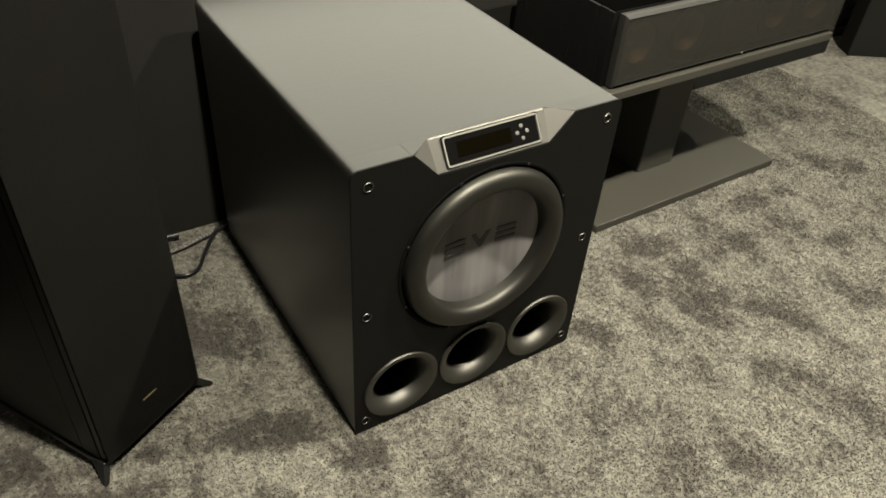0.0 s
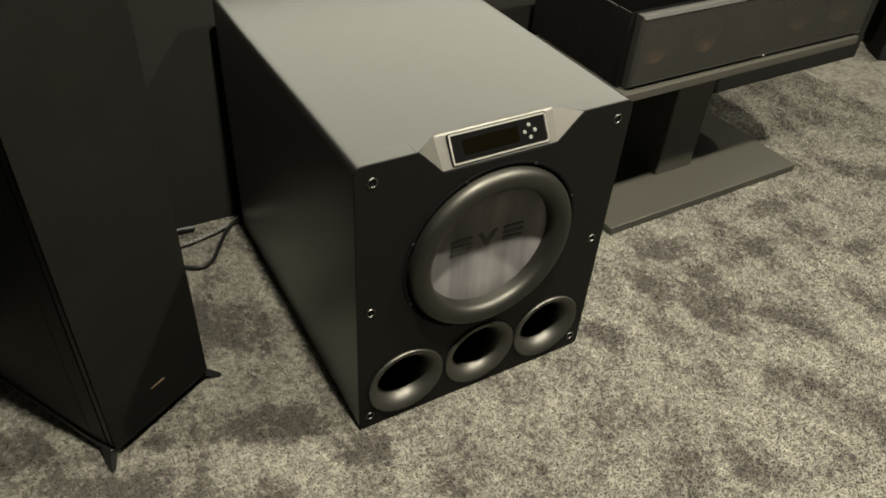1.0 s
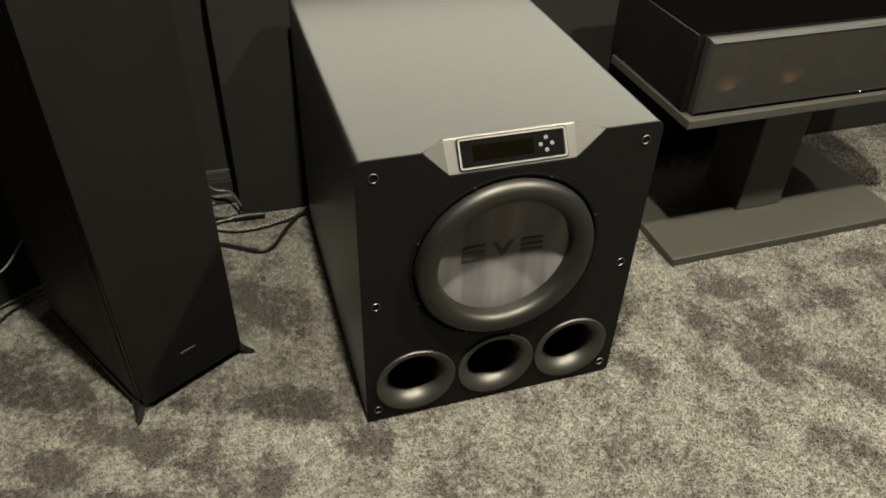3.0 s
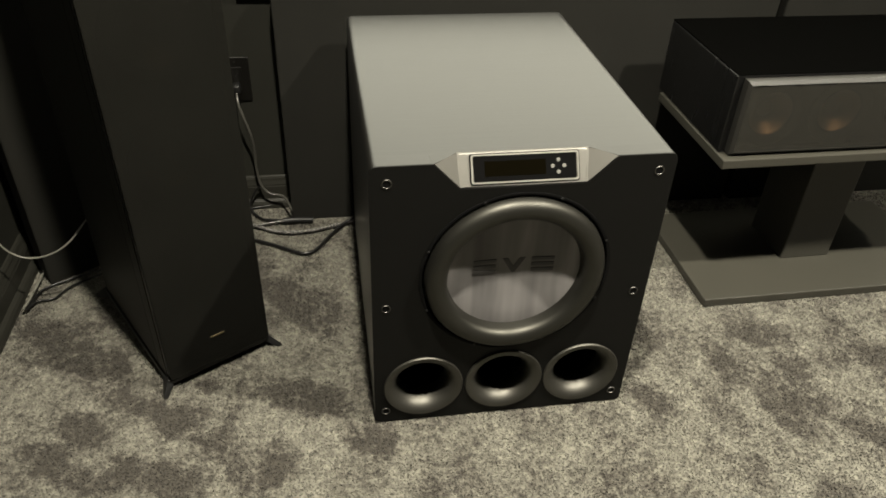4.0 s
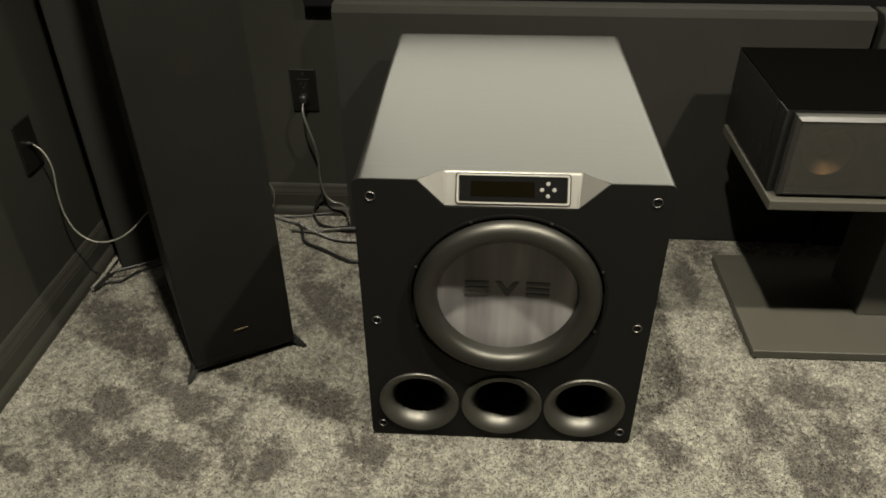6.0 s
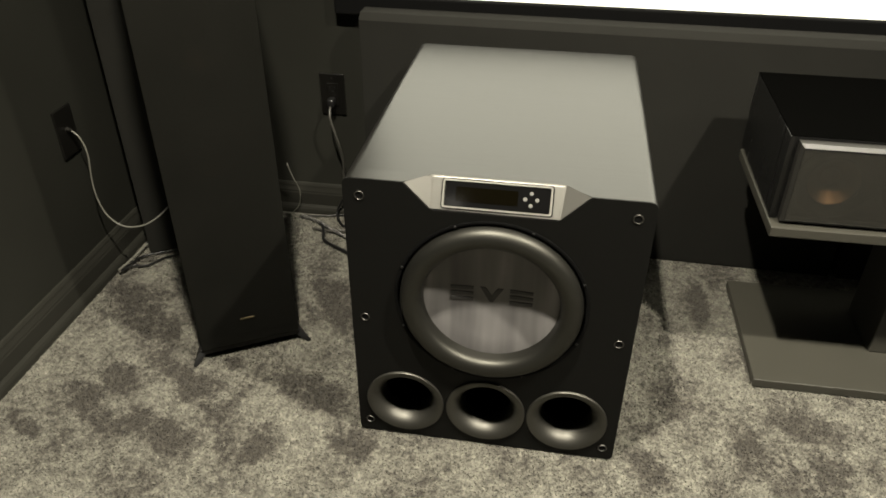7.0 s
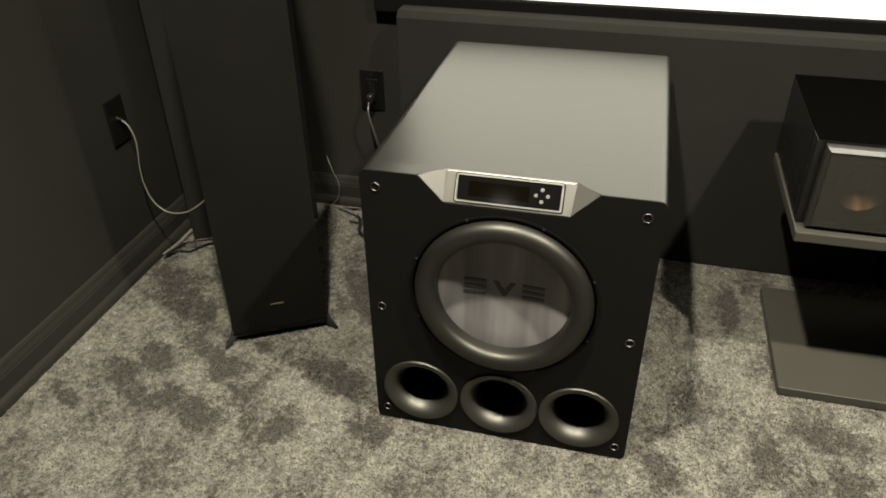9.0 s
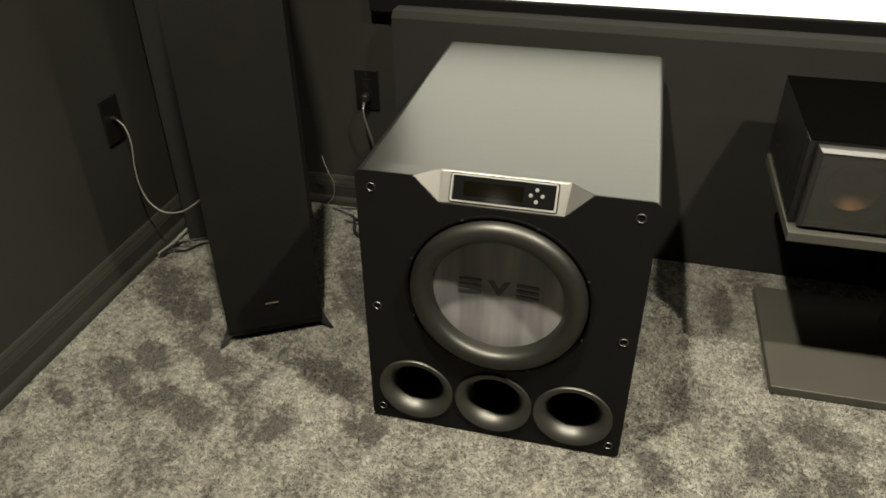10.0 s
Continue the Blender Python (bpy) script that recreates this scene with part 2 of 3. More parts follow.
def lit_screen():
    """The projected picture: an even, slightly warm white with faint unevenness."""
    n, l, b = nodes_of(WHITE)
    l.new(ramp(WHITE, noise_tex(WHITE, coords(WHITE), 0.8, 2), [(0.3, (0.95, 0.92, 0.735)), (0.7, (1.0, 0.97, 0.78))]), b.inputs["Emission Color"])
    b.inputs["Emission Strength"].default_value = SCREEN_LIGHT


SCREEN_LIGHT = 2.0
checker_braid()
lit_screen()


# ---- mesh helpers ----
def part(name, bm, mat, parent=None, label="", smooth=None):
    if smooth is not None:
        for f in bm.faces:
            f.smooth = True
        for e in bm.edges:
            if len(e.link_faces) == 2 and e.calc_face_angle(0) > radians(smooth):
                e.smooth = False
    me = bpy.data.meshes.new(name)
    bm.to_mesh(me)
    bm.free()
    me.materials.append(mat)
    ob = new(name, me)
    if parent is not None:
        ob.parent = parent
    if label:
        tagged(ob, label)
    return ob


def thing(name, m, label, category, group="", kind=""):
    ob = new(name)
    ob.empty_display_size = 0.05
    ob.matrix_world = m
    return tagged(ob, label, category, group, kind)


def box(lo, hi, bevel=0.0, seg=2):
    bm = bmesh.new()
    bmesh.ops.create_cube(bm, size=1)
    for v in bm.verts:
        v.co = Vector([(a + b) / 2 + c * (b - a) for a, b, c in zip(lo, hi, v.co)])
    if bevel:
        bmesh.ops.bevel(bm, geom=bm.edges[:], offset=bevel, segments=seg, affect="EDGES", profile=0.5)
    return bm


def revolve(profile, n=64, centre=(0, 0, 0), close=False):
    """A profile of (radius, y) turned round the y axis."""
    bm = bmesh.new()
    rings = []
    for r, y in profile:
        rings.append([bm.verts.new((centre[0] + r * math.cos(2 * math.pi * k / n), centre[1] + y, centre[2] + r * math.sin(2 * math.pi * k / n))) for k in range(n)])
    for a, b in zip(rings, rings[1:]):
        for k in range(n):
            bm.faces.new((a[k], a[(k + 1) % n], b[(k + 1) % n], b[k]))
    if close:
        bm.faces.new(rings[-1])
    bmesh.ops.recalc_face_normals(bm, faces=bm.faces[:])
    return bm


def disc_loop(r, cx, cz, n=64):
    return [(cx + r * math.cos(2 * math.pi * k / n), cz + r * math.sin(2 * math.pi * k / n)) for k in range(n)]


def rounded(points, radii, seg=6):
    """A closed outline with its corners rounded by the given radii."""
    out = []
    for i, (p, r) in enumerate(zip(points, radii)):
        p = Vector(p)
        a, b = Vector(points[i - 1]) - p, Vector(points[(i + 1) % len(points)]) - p
        if not r:
            out.append(tuple(p))
            continue
        a.normalize(), b.normalize()
        d = min(r / math.tan(a.angle(b) / 2), 10)
        p0, p1 = p + a * d, p + b * d
        for k in range(seg + 1):
            s = k / seg
            out.append(tuple((1 - s) ** 2 * p0 + 2 * s * (1 - s) * p + s * s * p1))
    return out


def plate(outer, holes, y0, y1, caps=(True, True)):
    """An upright plate between y0 (front) and y1, with an outline in x and z and holes through it."""
    bm = bmesh.new()
    loops = []
    for y in (y0, y1):
        loops.append([[bm.verts.new((x, y, z)) for x, z in loop] for loop in (outer, *holes)])
    for keep, side in zip(caps, loops):
        if keep:
            edges = []
            for loop in side:
                for k in range(len(loop)):
                    edges.append(bm.edges.get((loop[k - 1], loop[k])) or bm.edges.new((loop[k - 1], loop[k])))
            bmesh.ops.triangle_fill(bm, use_beauty=True, edges=edges)
    for front, back in zip(*loops):
        for k in range(len(front)):
            bm.faces.new((front[k - 1], front[k], back[k], back[k - 1]))
    bmesh.ops.recalc_face_normals(bm, faces=bm.faces[:])
    return bm


def joined(*meshes):
    out = bmesh.new()
    for m in meshes:
        me = bpy.data.meshes.new("scratch")
        m.to_mesh(me)
        m.free()
        out.from_mesh(me)
        bpy.data.meshes.remove(me)
    return out


def tube(points, radius, sides=10, steps=10):
    """A round cord along a smooth curve through the points."""
    pts = [Vector(p) for p in points]
    path = []
    for i in range(len(pts) - 1):
        p0, p1, p2, p3 = pts[max(i - 1, 0)], pts[i], pts[i + 1], pts[min(i + 2, len(pts) - 1)]
        for k in range(steps):
            s = k / steps
            path.append(0.5 * (2 * p1 + (p2 - p0) * s + (2 * p0 - 5 * p1 + 4 * p2 - p3) * s * s + (3 * p1 - p0 - 3 * p2 + p3) * s ** 3))
    path.append(pts[-1])
    bm = bmesh.new()
    rings, side = [], Vector((0.31, 0.52, 0.79))
    for i, p in enumerate(path):
        d = (path[min(i + 1, len(path) - 1)] - path[max(i - 1, 0)]).normalized()
        side = (side - d * side.dot(d)).normalized()
        up = d.cross(side)
        rings.append([bm.verts.new(p + radius * (math.cos(2 * math.pi * k / sides) * side + math.sin(2 * math.pi * k / sides) * up)) for k in range(sides)])
    for a, b in zip(rings, rings[1:]):
        for k in range(sides):
            bm.faces.new((a[k], a[(k + 1) % sides], b[(k + 1) % sides], b[k]))
    bm.faces.new(rings[0]), bm.faces.new(rings[-1])
    bmesh.ops.recalc_face_normals(bm, faces=bm.faces[:])
    return bm


# ---- the room ----
X0, X1, Y0, Y1, TOP = -1.092, 2.98, -3.6, 0.86, 2.44


def wall(name, lo, hi, label):
    tagged(part(name, box(lo, hi), WALL), label, "wall", kind="structure")


wall("wall_north", (X0 - 0.12, Y1, 0), (X1 + 0.12, Y1 + 0.12, TOP), "dark grey painted wall behind the screen")
wall("wall_south", (X0 - 0.12, Y0 - 0.12, 0), (X1 + 0.12, Y0, TOP), "dark grey painted rear wall of the room")
wall("wall_west", (X0 - 0.12, Y0, 0), (X0, Y1, TOP), "dark grey painted side wall with an outlet")
wall("wall_east", (X1, Y0, 0), (X1 + 0.12, Y1, TOP), "dark grey painted far side wall")
tagged(part("ceiling", box((X0 - 0.12, Y0 - 0.12, TOP), (X1 + 0.12, Y1 + 0.12, TOP + 0.1)), CEIL), "dark painted ceiling of the media room", "ceiling", kind="structure")
tagged(part("floor", box((X0 - 0.12, Y0 - 0.12, -0.1), (X1 + 0.12, Y1 + 0.12, -0.004)), CARPET), "grey mottled cut-pile carpet with brushed patches", "carpet", kind="structure")


def baseboard(length, m):
    """Moulded skirting: a flat board, a cove and a small top bead, along local x, standing out along -y."""
    prof = [(0, 0), (-0.030, 0), (-0.030, 0.006), (-0.0285, 0.014), (-0.0245, 0.021), (-0.019, 0.025), (-0.0155, 0.026), (-0.0150, 0.063), (-0.0135, 0.066),
            (-0.0135, 0.070), (-0.0105, 0.077), (-0.0085, 0.083), (-0.0085, 0.086), (-0.0055, 0.092), (-0.004, 0.094), (0, 0.095)]
    bm = bmesh.new()
    ends = [[bm.verts.new((x, y, z - 0.004)) for y, z in prof] for x in (0, length)]
    for k in range(len(prof)):
        bm.faces.new((ends[0][k - 1], ends[0][k], ends[1][k], ends[1][k - 1]))
    bm.faces.new(ends[0]), bm.faces.new(ends[1])
    bmesh.ops.recalc_face_normals(bm, faces=bm.faces[:])
    ob = part("baseboard", bm, TRIM)
    ob.matrix_world = m
    return tagged(ob, "dark grey painted moulded baseboard along the wall", "baseboard", kind="structure")


baseboard(Y1 - Y0, pose(X0, Y0, 0, 0, 0, 90))
baseboard(X1 - X0 - 0.064, pose(X0 + 0.032, Y1, 0))


def downlight_fixture(x, y):
    t = thing("downlight", pose(x, y, TOP), "round white recessed ceiling downlight, switched on", "ceiling light", "ceiling downlights")
    part("trim_ring", revolve([(0.062, 0.0), (0.078, 0.0), (0.080, -0.003), (0.076, -0.007), (0.060, -0.005)], 40), LAMPTRIM, t, "white trim ring", smooth=40).matrix_local = pose(0, 0, 0, 90, 0, 0)
    part("lens", revolve([(0.062, -0.002), (0.03, -0.003), (0.004, -0.003)], 40, (0, 0, 0), True), LENS, t, "glowing lens", smooth=40).matrix_local = pose(0, 0, 0, 90, 0, 0)


LAMPTRIM = material("white_lamp_trim", (0.7, 0.7, 0.68), 0.5)
LENS = material("lit_lamp_lens", (0.8, 0.8, 0.8), 0.5)
nodes_of(LENS)[2].inputs["Emission Color"].default_value = (1.0, 0.95, 0.82, 1)
nodes_of(LENS)[2].inputs["Emission Strength"].default_value = 2.5
for x, y in ((-0.21, -0.50), (1.15, -0.54), (2.45, -0.52), (-0.50, -2.75)):
    downlight_fixture(x, y)


# ---- carpet pile ----
def pile(x0, x1, y0, y1, step):
    """Cut tufts over the stretch of carpet nearest the walk, leaning with the way it was brushed."""
    rng = np.random.default_rng(7)
    xs, ys = np.meshgrid(np.arange(x0, x1, step), np.arange(y0, y1, step))
    n = xs.size
    base = np.stack([xs.ravel(), ys.ravel(), np.full(n, -0.0045)], 1)
    base[:, :2] += rng.uniform(-0.5, 0.5, (n, 2)) * step
    ang = rng.uniform(0, 2 * np.pi, n)
    wide = rng.uniform(0.0011, 0.0022, n)
    side = np.stack([np.cos(ang), np.sin(ang), np.zeros(n)], 1) * wide[:, None]
    lean = rng.normal(0, 0.0026, (n, 2))
    tip = base + np.column_stack([lean, rng.uniform(0.0027, 0.0040, n)])
    co = np.stack([base - side, base + side, tip + side * 0.7, tip - side * 0.7], 1).reshape(-1, 3)
    me = bpy.data.meshes.new("carpet_pile")
    me.vertices.add(4 * n), me.loops.add(4 * n), me.polygons.add(n)
    me.vertices.foreach_set("co", co.astype(np.float32).ravel())
    me.loops.foreach_set("vertex_index", np.arange(4 * n, dtype=np.int32))
    me.polygons.foreach_set("loop_start", np.arange(0, 4 * n, 4, dtype=np.int32))
    me.update(calc_edges=True)
    me.materials.append(CARPET)
    tagged(new("carpet_pile", me), "short grey carpet tufts, brushed light and dark", "carpet pile", kind="stuff")


# ---- projection screen ----
def projection_screen():
    t = thing("projection_screen", pose(0.95, 0.838, 0.618), "large white projection screen with a black velvet frame, lit", "projection screen")
    w, h, b = 2.925, 1.68, 0.049
    part("screen_surface", box((-w / 2 + b - 0.01, 0.006, b - 0.01), (w / 2 - b + 0.01, 0.012, h - b + 0.01)), WHITE, t, "glowing white picture")
    for lo, hi in (((-w / 2, -0.012, 0), (w / 2, 0.02, b)), ((-w / 2, -0.012, h - b), (w / 2, 0.02, h)),
                   ((-w / 2, -0.012, b), (-w / 2 + b, 0.02, h - b)), ((w / 2 - b, -0.012, b), (w / 2, 0.02, h - b))):
        part("frame_rail", box(lo, hi, 0.004), BLACK, t, "black velvet rail")


projection_screen()


# ---- acoustic panels ----
def acoustic_panel(m, w, d, h, label):
    t = thing("acoustic_panel", m, label, "acoustic panel", "acoustic panels")
    rim = [(0.002, 0.0), (0.0, 0.004), (0.0, h - 0.017), (0.0015, h - 0.0145), (0.016, h - 0.001), (0.019, h), (d - 0.008, h), (d - 0.008, 0.0)]
    bm = bmesh.new()
    ends = [[bm.verts.new((x, y, z)) for y, z in rim] for x in (0, w)]
    for k in range(len(rim)):
        bm.faces.new((ends[0][k - 1], ends[0][k], ends[1][k], ends[1][k - 1]))
    bm.faces.new(ends[0]), bm.faces.new(ends[1])
    bmesh.ops.recalc_face_normals(bm, faces=bm.faces[:])
    bmesh.ops.bevel(bm, geom=[e for e in bm.edges if len({round(v.co.x, 5) for v in e.verts}) == 1], offset=0.002, segments=2, affect="EDGES")
    part("fabric_wrap", bm, PANEL, t, "stretched charcoal cloth", smooth=22)
    part("back_board", box((0.012, d - 0.0075, 0.012), (w - 0.012, d, h - 0.012)), SOFTBLACK, t, "black backing board")
    return t


acoustic_panel(pose(-0.431, 0.763, -0.003, 0, 0, -0.7), 1.288, 0.068, 0.645, "charcoal fabric acoustic panel standing below the screen")
acoustic_panel(pose(0.874, 0.742, -0.003), 1.33, 0.085, 0.640, "charcoal fabric acoustic panel standing below the screen")
acoustic_panel(pose(-1.016, 0.536, -0.003, 0, 0, 33), 0.37, 0.095, 1.22, "tall charcoal fabric panel across the room corner")
acoustic_panel(pose(2.263, 0.681, -0.003, 0, 0, -30), 0.46, 0.095, 1.22, "tall charcoal fabric panel across the room corner")


# ---- subwoofer ----
def subwoofer():
    t = thing("subwoofer", pose(0, 0, 0), "large black ash ported subwoofer with a silver display hood", "subwoofer")
    W, H, D = 0.26, 0.597, 0.70
    notch = [(-W, 0.0), (W, 0.0), (W, H), (0.156, H), (0.107, 0.548), (-0.109, 0.548), (-0.156, H), (-W, H)]
    radii = [0.012, 0.012, 0.016, 0.004, 0.012, 0.012, 0.004, 0.016]
    plain = [(-W, 0.0), (W, 0.0), (W, H), (-W, H)]
    CZ, DR = 0.360, 0.1715
    ports = (-0.1625, 0.0, 0.1605)
    body = joined(plate(rounded([(x * 0.9985, z * 0.9985 + 0.0004) for x, z in notch], radii), [], 0.0034, 0.036, (False, False)),
                  plate(rounded([(x * 0.9985, z * 0.9985 + 0.0004) for x, z in plain], [0.012, 0.012, 0.016, 0.016]),
                        [rounded([(-0.24, 0.02), (0.24, 0.02), (0.24, 0.54), (-0.24, 0.54)], [0.01] * 4)], 0.036, D))
    part("cabinet", body, ASH, t, "satin black ash veneer", smooth=40)
    part("rear_plate", box((-0.242, D - 0.03, 0.018), (0.242, D + 0.002, 0.542), 0.003), SOFTBLACK, t)
    holes = [disc_loop(DR, 0, CZ)] + [disc_loop(0.0765, x, 0.094, 48) for x in ports]
    part("baffle", plate(rounded(notch, radii), holes, 0.0, 0.0032), BAFFLE, t, "matt black front baffle", smooth=40)
    # driver
    drv = part("driver_basket", revolve([(0.1765, 0.0005), (0.1765, -0.0015), (0.174, -0.0020), (0.1705, -0.001), (0.170, 0.010), (0.164, 0.016), (0.120, 0.05), (0.05, 0.09)], 72, (0, 0, CZ), True), BLACK, t, "black driver frame", smooth=40)
    roll = [(0.167, 0.010)]
    for k in range(15):
        a = math.pi * k / 14
        roll.append((0.1455 + 0.0200 * math.cos(a), -0.002 - 0.0190 * math.sin(a)))
    roll += [(0.1250, 0.003), (0.1240, 0.014)]
    part("surround", revolve(roll, 96, (0, 0, CZ)), RUBBER, drv, "fat satin grey rubber roll", smooth=50)
    part("cone", revolve([(0.1270, 0.0125), (0.1240, 0.0120), (0.088, 0.0152), (0.05, 0.0172), (0.02, 0.0180), (0.004, 0.0182)], 96, (0, 0, CZ), True), CONE, drv, "grey woven composite dish", smooth=30)
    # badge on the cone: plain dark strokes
    def dish(x, z):
        return 0.0175 - 0.0060 * (math.hypot(x, z - CZ) / 0.1235) ** 1.5
    def stroke(pts):
        bm = bmesh.new()
        f = [bm.verts.new((x, dish(x, z), z)) for x, z in pts]
        b = [bm.verts.new((x, 0.0300, z)) for x, z in pts]
        bm.faces.new(f), bm.faces.new(b)
        for k in range(len(f)):
            bm.faces.new((f[k - 1], f[k], b[k], b[k - 1]))
        bmesh.ops.recalc_face_normals(bm, faces=bm.faces[:])
        return bm
    cz = CZ + 0.010
    part("badge", stroke([(-0.003, cz - 0.016), (0.003, cz - 0.016), (0.021, cz + 0.016), (0.011, cz + 0.016), (0.0, cz - 0.002), (-0.011, cz + 0.016), (-0.021, cz + 0.016)]), BADGE, drv, "dark plain stroke")
    for side in (-1, 1):
        for dz in (-0.0125, 0.0, 0.0125):
            cx = side * 0.054
            part("badge_stroke", stroke([(cx - 0.021, cz + dz - 0.0034), (cx + 0.021, cz + dz - 0.0034), (cx + 0.021, cz + dz + 0.0034), (cx - 0.021, cz + dz + 0.0034)]), BADGE, drv, "dark plain stroke")
    # basket bolts
    for k in range(8):
        a = 2 * math.pi * (k + 0.5) / 8
        part("basket_bolt", revolve([(0.0026, 0.001), (0.0026, -0.0030), (0.0018, -0.0036)], 12, (0.1735 * math.cos(a), 0, CZ + 0.1735 * math.sin(a)), True), SOFTBLACK, drv)
    # flared ports
    for x in ports:
        flare = [(0.0785, 0.0006), (0.0790, -0.0020), (0.0775, -0.0042), (0.0745, -0.0040)]
        for k in range(1, 13):
            a = math.pi / 2 * k / 12
            flare.append((0.0745 - 0.0255 * math.sin(a) ** 1.05, -0.0040 + 0.040 * (1 - math.cos(a))))
        flare += [(0.0485, 0.05)]
        p = part("port", revolve(flare, 72, (x, 0, 0.094)), PORT, t, "satin dark grey flared port", smooth=50)
        part("port_tube", revolve([(0.0486, 0.045), (0.048, 0.12), (0.048, 0.32)], 48, (x, 0, 0.094), True), BLACK, p, "black port tube", smooth=50)
    # grille sockets
    for x, z in ((0.231, 0.565), (0.235, 0.302), (0.238, 0.030)):
        for s in (-1, 1):
            ring = [(0.0066, 0.004), (0.0066, -0.0006), (0.0072, -0.0014), (0.0084, -0.0014), (0.0091, -0.0004), (0.0091, 0.001)]
            g = part("grille_socket", revolve(ring, 24, (s * x, 0, z)), CHROME, t, "steel ring", smooth=40)
            part("socket_hole", revolve([(0.0067, -0.0003), (0.0003, -0.0002)], 16, (s * x, 0, z), True), BLACK, g)
    # display hood: a leaning face between two folded wings
    a, b, c, d = (-0.1085, 0.0015, 0.5485), (0.1065, 0.0015, 0.5485), (0.111, 0.0345, 0.5966), (-0.111, 0.0345, 0.5966)
    wl, wr = (-0.1535, 0.002, 0.5965), (0.1535, 0.002, 0.5965)
    bm = bmesh.new()
    A, B, C, Dv, L, R = [bm.verts.new(p) for p in (a, b, c, d, wl, wr)]
    back = [bm.verts.new((x, 0.0355, z)) for x, z in ((-0.1085, 0.5485), (0.1065, 0.5485), (0.1535, 0.5965), (0.111, 0.5966), (-0.111, 0.5966), (-0.1535, 0.5965))]
    e, f, g, h, i, j = back
    for q in ((A, B, C, Dv), (L, A, Dv), (B, R, C), (A, e, f, B), (L, j, e, A), (B, f, g, R), (Dv, C, h, i), tuple(reversed(back))):
        bm.faces.new(q)
    bmesh.ops.recalc_face_normals(bm, faces=bm.faces[:])
    bmesh.ops.bevel(bm, geom=[x for x in bm.edges if {x.verts[0], x.verts[1]} in ({A, Dv}, {B, C}, {Dv, C}, {A, B})], offset=0.0022, segments=2, affect="EDGES")
    hood = part("display_hood", bm, ALU, t, "brushed silver hood")
    for sx in (-1, 1):
        bm = bmesh.new()
        tri = [(sx * 0.1115, 0.0355), (sx * 0.1540, 0.0034), (sx * 0.1580, 0.0034), (sx * 0.1580, 0.0375), (sx * 0.1115, 0.0375)]
        hi_v, lo_v = [bm.verts.new((x, y, 0.5968)) for x, y in tri], [bm.verts.new((x, y, 0.5935)) for x, y in tri]
        bm.faces.new(hi_v), bm.faces.new(lo_v)
        for k in range(5):
            bm.faces.new((hi_v[k - 1], hi_v[k], lo_v[k], lo_v[k - 1]))
        bmesh.ops.recalc_face_normals(bm, faces=bm.faces[:])
        part("veneer_corner", bm, ASH, t)
    # things laid on the leaning face are built flat in x, z and turned onto it
    m = Matrix.Translation((0.002, 0.0015, 0.5475)) @ Matrix.Translation((0, 0, 0.0025)) @ Matrix.Rotation(-math.atan2(0.032, 0.0505), 4, "X")
    def laid(name, bm, mat, label=""):
        bmesh.ops.transform(bm, matrix=m, verts=bm.verts[:])
        return part(name, bm, mat, hood, label)
    def frame_ring(x0, x1, z0, z1, r, w, y0, y1):
        outer = rounded([(x0, z0), (x1, z0), (x1, z1), (x0, z1)], [r] * 4)
        inner = rounded([(x0 + w, z0 + w), (x1 - w, z0 + w), (x1 - w, z1 - w), (x0 + w, z1 - w)], [r * 0.6] * 4)
        return plate(outer, [inner], y0, y1)
    laid("window_rim", frame_ring(-0.0925, 0.0905, 0.0045, 0.0525, 0.005, 0.0024, -0.0026, 0.002), RIM, "bright satin rim")
    laid("window_gap", frame_ring(-0.0945, 0.0925, 0.0025, 0.0545, 0.006, 0.0018, -0.0007, 0.002), BLACK, "dark joint")
    laid("display_window", plate(rounded([(-0.0885, 0.0078), (0.0865, 0.0078), (0.0865, 0.0492), (-0.0885, 0.0492)], [0.003] * 4), [], -0.0012, 0.002), WINDOW, "gloss black window")
    laid("lcd", plate([(-0.070, 0.016), (0.034, 0.016), (0.034, 0.041), (-0.070, 0.041)], [], -0.0015, 0.001), LCD, "unlit amber display")
    for x, z in ((0.0455, 0.0285), (0.0655, 0.0285), (0.0555, 0.0385), (0.0555, 0.0185)):
        laid("button", revolve([(0.0035, 0.0), (0.0035, -0.0020), (0.0029, -0.0024)], 20, (x, 0, z), True), BUTTON, "round pale button")
    return t


BADGE = material("dark_badge_print", (0.036, 0.0348, 0.0348), 0.5)
RIM = material("bright_satin_rim", (0.252, 0.246, 0.222), 0.42, 0.35)
subwoofer()


# ---- floor-standing loudspeaker ----
def woofer(parent, x, y, z, r):
    w = part("woofer_ring", revolve([(r + 0.008, 0.0), (r + 0.008, -0.003), (r, -0.004), (r * 0.85, -0.003), (r * 0.73, 0.005)], 48, (x, y, z)), BLACK, parent, "black woofer trim", smooth=40)
    part("woofer_cone", revolve([(r * 0.74, 0.004), (r * 0.5, 0.020), (r * 0.28, 0.030), (r * 0.14, 0.022), (0.002, 0.018)], 48, (x, y, z), True), COPPER, w, "copper cone", smooth=40)


